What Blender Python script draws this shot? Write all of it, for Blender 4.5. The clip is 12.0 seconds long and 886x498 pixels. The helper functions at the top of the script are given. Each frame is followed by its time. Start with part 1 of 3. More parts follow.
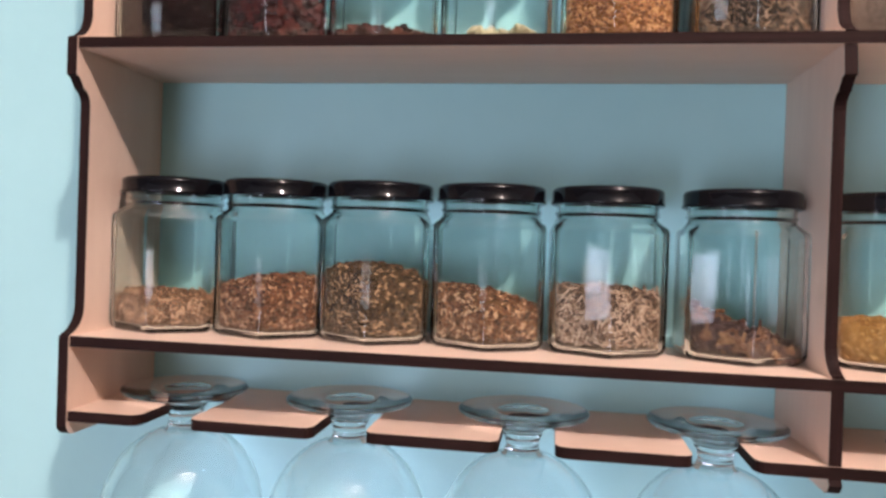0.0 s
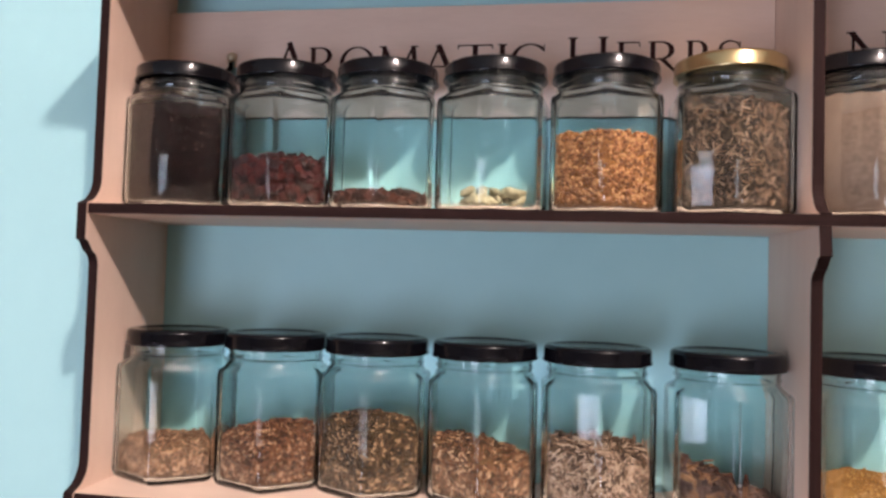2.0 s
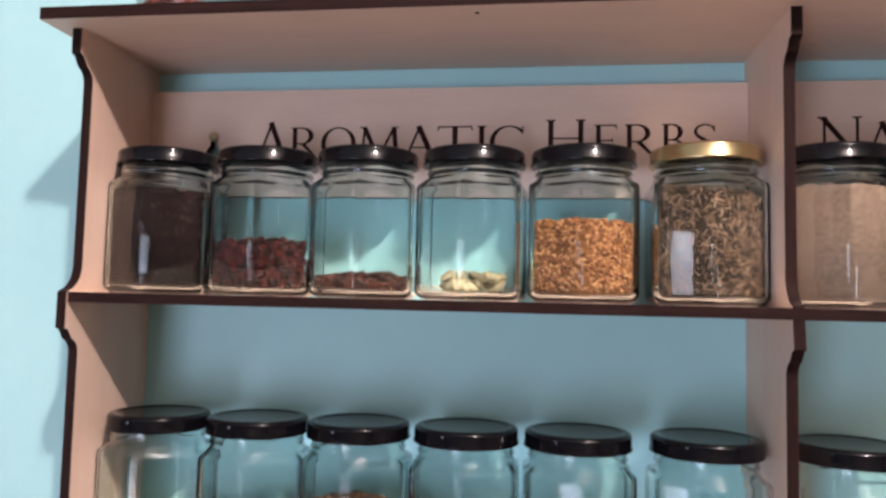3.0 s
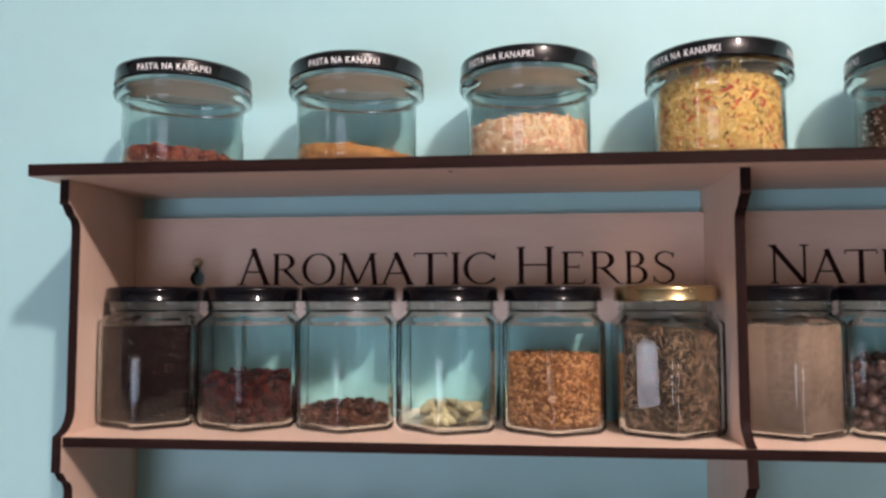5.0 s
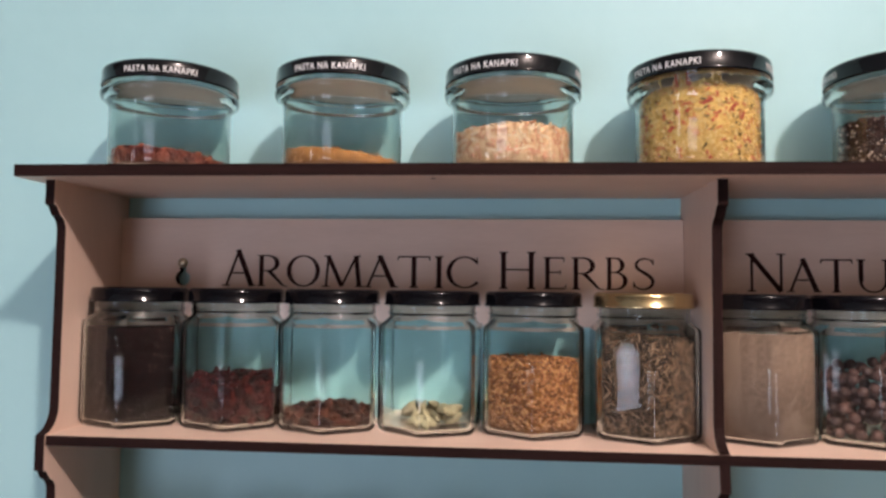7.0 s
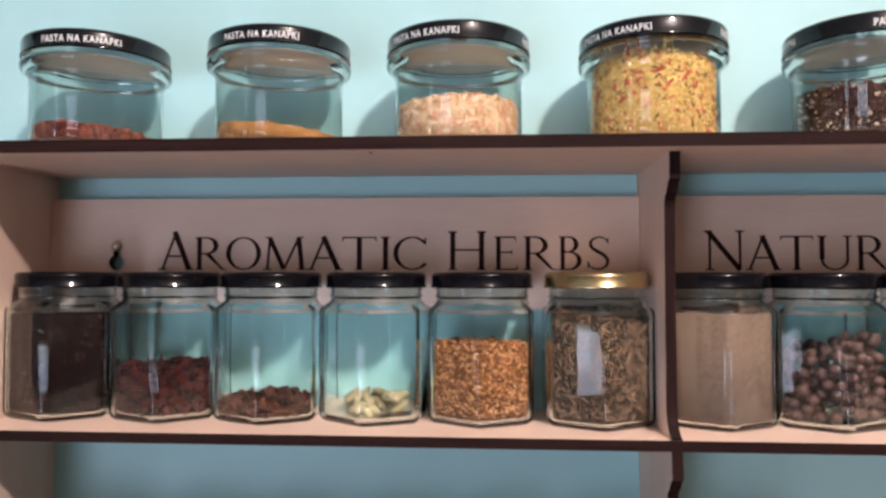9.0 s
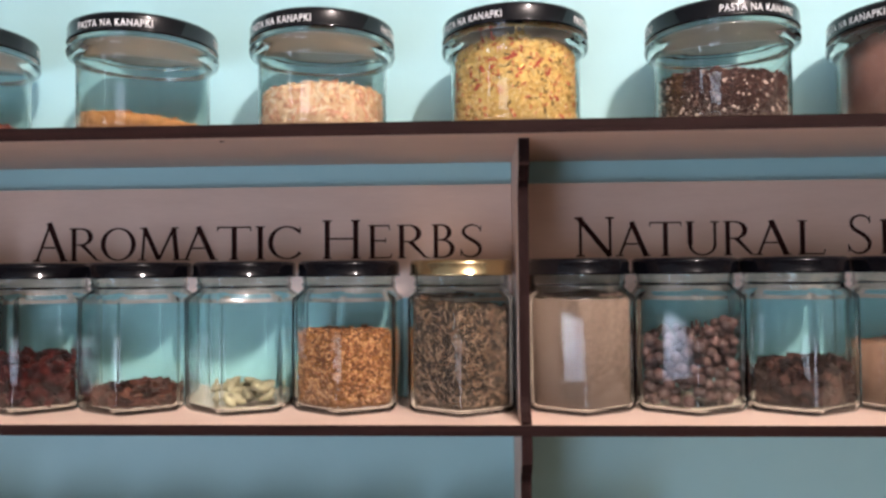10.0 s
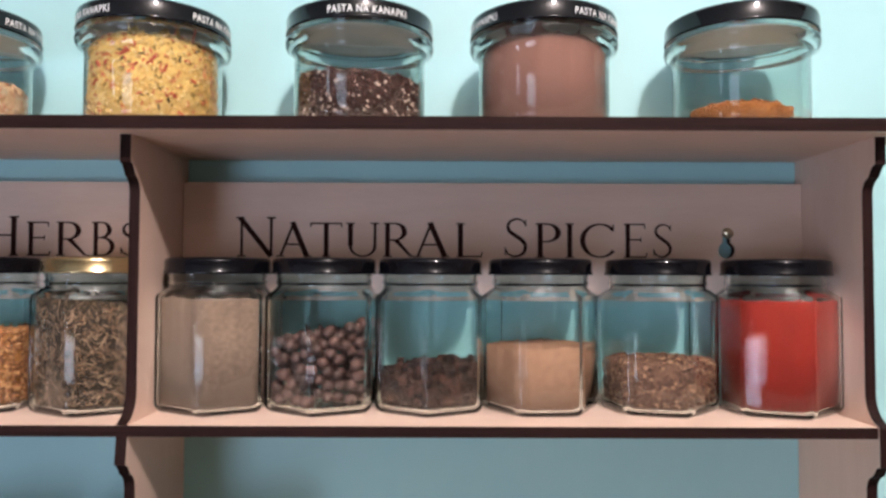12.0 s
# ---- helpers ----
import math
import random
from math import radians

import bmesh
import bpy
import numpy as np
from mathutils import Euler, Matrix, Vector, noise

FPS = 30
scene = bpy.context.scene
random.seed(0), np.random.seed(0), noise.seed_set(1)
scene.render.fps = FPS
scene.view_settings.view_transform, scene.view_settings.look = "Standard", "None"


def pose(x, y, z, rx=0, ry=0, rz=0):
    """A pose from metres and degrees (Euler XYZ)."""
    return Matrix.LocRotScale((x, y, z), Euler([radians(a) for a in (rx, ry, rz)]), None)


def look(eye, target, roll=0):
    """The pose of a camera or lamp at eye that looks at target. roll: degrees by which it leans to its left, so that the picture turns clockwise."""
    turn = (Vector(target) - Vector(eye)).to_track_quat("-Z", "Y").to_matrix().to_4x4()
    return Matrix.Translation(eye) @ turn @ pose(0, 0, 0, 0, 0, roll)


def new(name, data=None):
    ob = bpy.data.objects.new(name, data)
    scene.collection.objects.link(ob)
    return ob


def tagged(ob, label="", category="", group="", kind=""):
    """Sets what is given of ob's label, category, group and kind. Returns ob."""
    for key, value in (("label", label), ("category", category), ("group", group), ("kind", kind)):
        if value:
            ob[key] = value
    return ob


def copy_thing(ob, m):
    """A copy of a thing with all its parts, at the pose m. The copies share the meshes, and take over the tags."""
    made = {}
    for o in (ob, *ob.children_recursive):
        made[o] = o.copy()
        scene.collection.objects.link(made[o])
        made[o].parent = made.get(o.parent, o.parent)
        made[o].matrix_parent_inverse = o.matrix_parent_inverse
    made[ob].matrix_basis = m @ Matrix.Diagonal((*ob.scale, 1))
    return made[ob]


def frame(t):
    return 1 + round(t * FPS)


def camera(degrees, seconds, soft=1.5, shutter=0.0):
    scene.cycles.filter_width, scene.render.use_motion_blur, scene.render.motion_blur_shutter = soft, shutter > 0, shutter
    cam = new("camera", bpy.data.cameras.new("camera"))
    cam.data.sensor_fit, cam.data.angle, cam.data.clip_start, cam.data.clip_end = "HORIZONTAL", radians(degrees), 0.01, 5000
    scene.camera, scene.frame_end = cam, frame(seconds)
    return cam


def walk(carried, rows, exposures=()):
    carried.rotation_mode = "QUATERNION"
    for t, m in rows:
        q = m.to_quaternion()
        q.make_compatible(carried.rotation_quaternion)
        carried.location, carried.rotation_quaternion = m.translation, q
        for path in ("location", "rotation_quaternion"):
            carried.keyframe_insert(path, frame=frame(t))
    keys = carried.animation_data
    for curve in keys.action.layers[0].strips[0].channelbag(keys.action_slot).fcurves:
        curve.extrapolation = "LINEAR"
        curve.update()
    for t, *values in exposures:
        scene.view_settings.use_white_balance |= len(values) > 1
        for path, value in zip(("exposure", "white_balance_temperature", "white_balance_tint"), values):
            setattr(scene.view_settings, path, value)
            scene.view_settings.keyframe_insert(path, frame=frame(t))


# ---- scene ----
cam = camera(61.5, 12.0, soft=2.7)
PATH = [
    (0, (0.2666, -0.4717, 1.4529), (-0.0312, 1.506, 1.4374), 1.96),
    (0.5, (0.2638, -0.4737, 1.4723), (-0.06, 1.4998, 1.4913), 1.61),
    (1, (0.2671, -0.4781, 1.4907), (-0.04, 1.4973, 1.5488), 1.26),
    (1.5, (0.2696, -0.4812, 1.5088), (-0.0542, 1.492, 1.5511), 1.38),
    (2, (0.271, -0.4869, 1.5231), (-0.034, 1.4881, 1.6026), 1.72),
    (2.5, (0.2739, -0.4885, 1.5374), (-0.0272, 1.4851, 1.658), 1.27),
    (3, (0.2762, -0.4912, 1.5601), (-0.0017, 1.4843, 1.7018), 1.33),
    (3.5, (0.2702, -0.4949, 1.5822), (0.0101, 1.4824, 1.7325), 0.95),
    (5.5, (0.2773, -0.5304, 1.6511), (0.098, 1.4576, 1.7759), 0.15),
    (6, (0.2791, -0.5327, 1.6488), (0.1109, 1.4565, 1.771), 0.54),
    (6.5, (0.2766, -0.5313, 1.6494), (0.0973, 1.4569, 1.7709), 0.58),
    (7, (0.2799, -0.529, 1.6512), (0.1079, 1.4602, 1.7665), 0.66),
    (9, (0.3039, -0.5037, 1.6486), (0.1705, 1.4903, 1.7265), 0.07),
    (9.5, (0.3248, -0.5078, 1.6479), (0.222, 1.4887, 1.7086), 0.02),
    (10, (0.3772, -0.5004, 1.6456), (0.2842, 1.4966, 1.7035), -0.48),
    (10.5, (0.4365, -0.495, 1.6487), (0.3548, 1.5028, 1.6918), -0.13),
    (11, (0.4827, -0.4929, 1.647), (0.4403, 1.5058, 1.7052), -0.34),
    (11.5, (0.5309, -0.4931, 1.6441), (0.5187, 1.5054, 1.719), 0.02),
    (12, (0.5745, -0.4934, 1.6417), (0.5774, 1.5053, 1.7142), 0.20),
]
walk(cam, [(t, look(eye, target, roll)) for t, eye, target, roll in PATH],
     exposures=[(0.0, 0.42, 6600, 24), (3.5, 0.46, 6520, 24), (5.5, -0.14, 6620, 25), (7.0, -0.14, 6620, 25), (9.0, 0.16, 6500, 24), (12.0, 0.17, 6180, 20)])

# ---- world and light ----
world = bpy.data.worlds.new("world")
scene.world = world
world.use_nodes = True
wn = world.node_tree.nodes
sky = wn.new("ShaderNodeTexSky")
sky.sky_type, sky.sun_disc, sky.sun_elevation, sky.sun_rotation = "NISHITA", False, radians(40), radians(200)
world.node_tree.links.new(sky.outputs[0], wn["Background"].inputs[0])
wn["Background"].inputs[1].default_value = 0.1

LAMP = (0.847, -1.20, 2.67)
bulb = bpy.data.lights.new("ceiling_bulb", "POINT")
bulb.energy, bulb.color, bulb.shadow_soft_size = 84.0, (1.0, 0.90, 0.80), 0.04
new("ceiling_bulb", bulb).matrix_world = pose(*LAMP)


def daylight(name, where, to, wide, high, watts):
    lamp = bpy.data.lights.new(name, "AREA")
    lamp.shape, lamp.size, lamp.size_y, lamp.energy, lamp.color = "RECTANGLE", wide, high, watts, (0.68, 0.82, 1.0)
    new(name, lamp).matrix_world = look(where, to)


daylight("window_daylight", (-0.60, -2.26, 0.92), (-0.60, 0.0, 0.92), 0.80, 1.30, 17.5)
daylight("side_window_daylight", (-1.72, -1.90, 1.45), (0.0, -1.90, 1.45), 0.34, 0.90, 4.5)


# ---- materials ----
def material(name, base, rough=0.5, metal=0.0, second=None, scale=40.0, bump=0.0, bump_scale=200.0, stretch=(1, 1, 1), coat=0.0, spread=0.5, ior=1.5, shine=0.5):
    """Two-scale noise between two colours, with a fine relief."""
    m = bpy.data.materials.new(name)
    m.use_nodes = True
    n, l = m.node_tree.nodes, m.node_tree.links
    b = n["Principled BSDF"]
    b.inputs["Roughness"].default_value, b.inputs["Metallic"].default_value = rough, metal
    b.inputs["Coat Weight"].default_value, b.inputs["IOR"].default_value = coat, ior
    b.inputs["Specular IOR Level"].default_value = shine
    co = n.new("ShaderNodeTexCoord")
    mp = n.new("ShaderNodeMapping")
    mp.inputs["Scale"].default_value = stretch
    l.new(co.outputs["Object"], mp.inputs[0])
    big = n.new("ShaderNodeTexNoise")
    big.inputs["Scale"].default_value, big.inputs["Detail"].default_value = scale, 6.0
    l.new(mp.outputs[0], big.inputs["Vector"])
    fine = n.new("ShaderNodeTexNoise")
    fine.inputs["Scale"].default_value, fine.inputs["Detail"].default_value = scale * 9, 3.0
    l.new(mp.outputs[0], fine.inputs["Vector"])
    add = n.new("ShaderNodeMath")
    add.operation = "MULTIPLY_ADD"
    add.inputs[1].default_value = 0.4
    l.new(fine.outputs["Fac"], add.inputs[0])
    half = n.new("ShaderNodeMath")
    half.operation = "MULTIPLY"
    half.inputs[1].default_value = 0.6
    l.new(big.outputs["Fac"], half.inputs[0])
    l.new(half.outputs[0], add.inputs[2])
    ramp = n.new("ShaderNodeValToRGB")
    ramp.color_ramp.elements[0].position, ramp.color_ramp.elements[1].position = 0.5 - spread / 2, 0.5 + spread / 2
    ramp.color_ramp.elements[0].color, ramp.color_ramp.elements[1].color = (*(second or [c * 0.85 for c in base]), 1), (*base, 1)
    l.new(add.outputs[0], ramp.inputs[0])
    l.new(ramp.outputs[0], b.inputs["Base Color"])
    if bump:
        relief = n.new("ShaderNodeTexNoise")
        relief.inputs["Scale"].default_value, relief.inputs["Detail"].default_value = bump_scale, 4.0
        l.new(mp.outputs[0], relief.inputs["Vector"])
        bp = n.new("ShaderNodeBump")
        bp.inputs["Strength"].default_value, bp.inputs["Distance"].default_value = bump, 0.001
        l.new(relief.outputs["Fac"], bp.inputs["Height"])
        l.new(bp.outputs[0], b.inputs["Normal"])
    return m


def grain_material(name, colours, rough=0.7):
    """Colour by piece, out of a handful."""
    m = bpy.data.materials.new(name)
    m.use_nodes = True
    n, l = m.node_tree.nodes, m.node_tree.links
    b = n["Principled BSDF"]
    b.inputs["Roughness"].default_value, b.inputs["Specular IOR Level"].default_value = rough, 0.18
    geo = n.new("ShaderNodeNewGeometry")
    ramp = n.new("ShaderNodeValToRGB")
    ramp.color_ramp.interpolation = "CONSTANT"
    for k, c in enumerate(colours):
        e = ramp.color_ramp.elements[k] if k < 1 else (ramp.color_ramp.elements[1] if k == 1 else ramp.color_ramp.elements.new(k / len(colours)))
        e.position = k / len(colours)
        e.color = (*[k * v for k, v in zip((0.74, 0.58, 0.52), c)], 1)
    l.new(geo.outputs["Random Per Island"], ramp.inputs[0])
    co = n.new("ShaderNodeTexCoord")
    nz = n.new("ShaderNodeTexNoise")
    nz.inputs["Scale"].default_value, nz.inputs["Detail"].default_value = 900.0, 3.0
    l.new(co.outputs["Object"], nz.inputs["Vector"])
    mix = n.new("ShaderNodeMix")
    mix.data_type, mix.blend_type = "RGBA", "MULTIPLY"
    mix.inputs["Factor"].default_value = 0.5
    l.new(ramp.outputs[0], mix.inputs["A"])
    l.new(nz.outputs["Color"], mix.inputs["B"])
    bright = n.new("ShaderNodeMix")
    bright.data_type, bright.blend_type = "RGBA", "MIX"
    bright.inputs["Factor"].default_value = 0.45
    l.new(ramp.outputs[0], bright.inputs["A"])
    l.new(mix.outputs["Result"], bright.inputs["B"])
    l.new(bright.outputs["Result"], b.inputs["Base Color"])
    return m


def glass_material(name, tint, rough=0.0, ior=1.48, wavy=0.10):
    m = bpy.data.materials.new(name)
    m.use_nodes = True
    n, l = m.node_tree.nodes, m.node_tree.links
    b = n["Principled BSDF"]
    b.inputs["Base Color"].default_value = (*tint, 1)
    b.inputs["Transmission Weight"].default_value, b.inputs["IOR"].default_value = 1.0, ior
    co = n.new("ShaderNodeTexCoord")
    nz = n.new("ShaderNodeTexNoise")
    nz.inputs["Scale"].default_value, nz.inputs["Detail"].default_value = 35.0, 1.0
    l.new(co.outputs["Object"], nz.inputs["Vector"])
    bp = n.new("ShaderNodeBump")
    bp.inputs["Strength"].default_value, bp.inputs["Distance"].default_value = wavy, 0.0015
    l.new(nz.outputs["Fac"], bp.inputs["Height"])
    l.new(bp.outputs[0], b.inputs["Normal"])
    smear = n.new("ShaderNodeMapRange")
    smear.inputs["To Min"].default_value, smear.inputs["To Max"].default_value = rough, rough + 0.015
    l.new(nz.outputs["Fac"], smear.inputs["Value"])
    l.new(smear.outputs[0], b.inputs["Roughness"])
    return m


WALL = material("mint_wall_paint", (0.40, 0.69, 0.70), 0.5, second=(0.37, 0.655, 0.67), scale=6, bump=0.12, bump_scale=160)
# unseen room walls, coloured dark to hold down bounce and reflections in the glass
PLAIN = material("dark_unseen_wall_paint", (0.14, 0.12, 0.105), 0.8, second=(0.12, 0.10, 0.09), scale=4, bump=0.1)
CEIL = material("white_ceiling_paint", (0.70, 0.68, 0.65), 0.85, second=(0.75, 0.73, 0.70), scale=3)
FLOOR = material("brown_floor_boards", (0.36, 0.27, 0.20), 0.5, second=(0.28, 0.20, 0.145), scale=5, stretch=(1, 8, 1))
WOOD = material("pale_plywood", (0.76, 0.565, 0.45), 0.5, second=(0.68, 0.49, 0.385), scale=12, stretch=(1, 7, 7), bump=0.06, bump_scale=90)
WOOD_UP = material("pale_plywood_upright", (0.76, 0.565, 0.45), 0.5, second=(0.68, 0.49, 0.385), scale=12, stretch=(7, 7, 1), bump=0.06, bump_scale=90)
BURNT = material("laser_burnt_edge", (0.032, 0.0120, 0.0100), 0.65, second=(0.005, 0.0025, 0.002), scale=26, stretch=(0.5, 3, 26), bump=0.2, bump_scale=300, shine=0.1)
BURNT_UP = material("laser_burnt_edge_upright", (0.032, 0.0120, 0.0100), 0.65, second=(0.005, 0.0025, 0.002), scale=26, stretch=(26, 3, 0.5), bump=0.2, bump_scale=300, shine=0.1)
ENGRAVED = material("engraved_letter_burn", (0.045, 0.016, 0.014), 0.8, second=(0.02, 0.008, 0.007), scale=200, shine=0.1)
GLASS = glass_material("greenish_jar_glass", (0.775, 0.845, 0.82))
CLEAR = glass_material("clear_stemware_glass", (0.95, 0.975, 0.975), wavy=0.03)
THIN = glass_material("thin_bowl_glass", (0.985, 0.995, 0.995), ior=1.38, wavy=0.0)
FOOT_GLASS = glass_material("pressed_foot_glass", (0.985, 0.995, 0.993), ior=1.36, wavy=0.03)
BLACK = material("black_lacquered_lid", (0.003, 0.003, 0.0045), 0.08, second=(0.004, 0.004, 0.0055), scale=60, ior=1.34)
GOLD = material("gold_lacquered_lid", (0.62, 0.47, 0.25), 0.2, 0.95, second=(0.50, 0.39, 0.21), scale=50)
LINER = material("beige_lid_lining", (0.80, 0.69, 0.55), 0.45, second=(0.74, 0.63, 0.49), scale=60)
PRINT = material("white_lid_print", (0.85, 0.85, 0.83), 0.5, scale=90)
STEEL = material("zinc_screw_metal", (0.70, 0.62, 0.45), 0.3, 1.0, second=(0.5, 0.44, 0.32), scale=200)
WHITE = material("white_window_paint", (0.8, 0.8, 0.78), 0.4, scale=8)


# ---- builders ----
def shaped(name, verts, faces, mats, face_mat=None, smooth=False):
    me = bpy.data.meshes.new(name)
    me.from_pydata([tuple(v) for v in verts], [], [tuple(f) for f in faces])
    for m in mats:
        me.materials.append(m)
    if face_mat is not None:
        me.polygons.foreach_set("material_index", np.asarray(face_mat, dtype=np.int32))
    if smooth:
        me.polygons.foreach_set("use_smooth", np.ones(len(me.polygons), dtype=bool))
    me.update()
    return new(name, me)


def fix(name, bm, mats, parent=None, label="", smooth=False):
    """Links a bmesh as one object under its parent."""
    bmesh.ops.recalc_face_normals(bm, faces=bm.faces[:])
    me = bpy.data.meshes.new(name)
    bm.to_mesh(me)
    bm.free()
    for m in (mats if isinstance(mats, (list, tuple)) else [mats]):
        me.materials.append(m)
    if smooth:
        me.polygons.foreach_set("use_smooth", np.ones(len(me.polygons), dtype=bool))
    ob = new(name, me)
    if parent:
        ob.parent = parent
    return tagged(ob, label=label)


def under(ob, parent, label=""):
    ob.parent = parent
    return tagged(ob, label=label)


def thing(name, m, label, category, group="", kind=""):
    e = new(name)
    e.empty_display_size = 0.02
    e.matrix_world = m
    return tagged(e, label, category, group, kind)


def box_bm(x0, x1, y0, y1, z0, z1, bevel=0.0):
    bm = bmesh.new()
    bmesh.ops.create_cube(bm, size=1.0, matrix=Matrix.Translation(((x0 + x1) / 2, (y0 + y1) / 2, (z0 + z1) / 2)) @ Matrix.Diagonal((x1 - x0, y1 - y0, z1 - z0, 1)))
    if bevel:
        bmesh.ops.bevel(bm, geom=bm.edges[:], offset=bevel, segments=2, affect="EDGES", profile=0.5)
    return bm


def cut_board(name, loops, axis, a, b, parent, wood, label=""):
    """A laser-cut board: outline loops in the plane across axis, from a to b, with burnt edges all round."""
    bm = bmesh.new()
    edges = []
    for loop in loops:
        vs = [bm.verts.new({"x": (a, p, q), "y": (p, a, q), "z": (p, q, a)}[axis]) for p, q in loop]
        edges += [bm.edges.new((vs[i], vs[(i + 1) % len(vs)])) for i in range(len(vs))]
    bmesh.ops.triangle_fill(bm, use_beauty=True, use_dissolve=False, edges=edges)
    lift = Vector([(b - a) if k == axis else 0 for k in "xyz"])
    made = bmesh.ops.extrude_face_region(bm, geom=bm.faces[:])
    bmesh.ops.translate(bm, verts=[v for v in made["geom"] if isinstance(v, bmesh.types.BMVert)], vec=lift)
    bmesh.ops.recalc_face_normals(bm, faces=bm.faces[:])
    k = "xyz".index(axis)
    for f in bm.faces:
        f.material_index = 0 if abs(f.normal[k]) > 0.7 else 1
    return fix(name, bm, [wood, BURNT_UP if wood is WOOD_UP else BURNT], parent, label)


def arc(cx, cy, r, a0, a1, n=7):
    return [(cx + r * math.cos(radians(a0 + (a1 - a0) * i / (n - 1))), cy + r * math.sin(radians(a0 + (a1 - a0) * i / (n - 1)))) for i in range(n)]


def lathe(name, profile, mats, n=64, smooth=True, cuts=()):
    """Turns (radius, height) pairs round z; radius 0 closes an end."""
    verts, faces, rings = [], [], []
    for r, z in profile:
        if r < 1e-6:
            rings.append([len(verts)])
            verts.append((0, 0, z))
        else:
            rings.append(list(range(len(verts), len(verts) + n)))
            verts += [(r * math.cos(2 * math.pi * i / n), r * math.sin(2 * math.pi * i / n), z) for i in range(n)]
    for p, q in zip(rings, rings[1:]):
        for i in range(n):
            j = (i + 1) % n
            if len(p) == 1 and len(q) > 1:
                faces.append((p[0], q[j], q[i]))
            elif len(q) == 1 and len(p) > 1:
                faces.append((p[i], p[j], q[0]))
            elif len(p) > 1:
                faces.append((p[i], p[j], q[j], q[i]))
    return shaped(name, verts, faces, mats, smooth=smooth)


# ---- the room ----
def room():
    x0, x1, y0, z1 = -1.75, 2.4, -2.30, 2.80
    tagged(fix("wall_north", box_bm(x0, x1, 0.0, 0.12, 0, z1), WALL), "mint green painted plaster wall behind the spice shelf", "wall", kind="structure")
    side = bmesh.new()
    vy0, vy1, vz0, vz1 = -2.12, -1.68, 0.95, 1.95
    for b in ((y0, vy0, 0, z1), (vy1, 0.12, 0, z1), (vy0, vy1, 0, vz0), (vy0, vy1, vz1, z1)):
        bmesh.ops.create_cube(side, size=1.0, matrix=Matrix.Translation((x0 - 0.06, (b[0] + b[1]) / 2, (b[2] + b[3]) / 2)) @ Matrix.Diagonal((0.12, b[1] - b[0], b[3] - b[2], 1)))
    tagged(fix("wall_west", side, PLAIN), "plain dark brown wall out of view, with a window opening", "wall", kind="structure")
    win = thing("window_2", pose(x0 - 0.09, (vy0 + vy1) / 2, vz0), "white painted window in the side wall", "window", kind="structure")
    for b in ((-0.22, -0.18, 0, 1.0), (0.18, 0.22, 0, 1.0), (-0.18, 0.18, 0, 0.04), (-0.18, 0.18, 0.96, 1.0)):
        fix("window_frame", box_bm(-0.02, 0.02, b[0], b[1], b[2], b[3], 0.004), WHITE, win)
    tagged(fix("wall_east", box_bm(x1, x1 + 0.12, y0, 0.12, 0, z1), PLAIN), "plain dark brown wall of the room, out of view", "wall", kind="structure")
    # the wall behind the camera has a window opening
    wx0, wx1, wz0, wz1 = -1.05, -0.15, 0.20, 1.65
    bm = bmesh.new()
    for b in ((x0, wx0, 0, z1), (wx1, x1, 0, z1), (wx0, wx1, 0, wz0), (wx0, wx1, wz1, z1)):
        bmesh.ops.create_cube(bm, size=1.0, matrix=Matrix.Translation(((b[0] + b[1]) / 2, y0 - 0.06, (b[2] + b[3]) / 2)) @ Matrix.Diagonal((b[1] - b[0], 0.12, b[3] - b[2], 1)))
    tagged(fix("wall_south", bm, PLAIN), "plain dark brown wall out of view, with a window opening", "wall", kind="structure")
    win = thing("window_1", pose((wx0 + wx1) / 2, y0 - 0.09, wz0), "white painted window in the wall behind the viewer", "window", kind="structure")
    for b in ((-0.45, -0.41, 0, 1.45), (0.41, 0.45, 0, 1.45), (-0.41, 0.41, 0, 0.04), (-0.41, 0.41, 1.41, 1.45)):
        fix("window_frame", box_bm(b[0], b[1], -0.02, 0.02, b[2], b[3], 0.004), WHITE, win)
    tagged(fix("floor", box_bm(x0, x1, y0, 0.0, -0.05, 0.0), FLOOR), "brown wooden floor of the room", "floor", kind="structure")
    tagged(fix("ceiling", box_bm(x0, x1, y0, 0.0, z1, z1 + 0.05), CEIL), "white painted ceiling of the room", "ceiling", kind="structure")
    lamp = thing("ceiling_lamp", pose(LAMP[0], LAMP[1], 2.80), "small white ceiling lamp holder above the room", "lamp")
    under(lathe("rose", [(0, -0.001), (0.05, -0.001), (0.05, -0.015), (0.02, -0.03), (0, -0.03)], [WHITE], 32), lamp)
    under(lathe("socket", [(0, -0.03), (0.018, -0.03), (0.02, -0.10), (0, -0.10)], [WHITE], 24), lamp)


room()

# ---- the spice shelf ----
TH, TOP = 0.006, 0.0072        # thickness of the boards and of the top one
Z0, Z1, Z2, ZR = 1.7180, 1.5550, 1.3880, 1.3460      # undersides of the boards
BAY, XM, XR = 0.400, 0.406, 0.809                  # bay edges
FRONT, NOSE, RECESS = -0.091, -0.0922, -0.0790


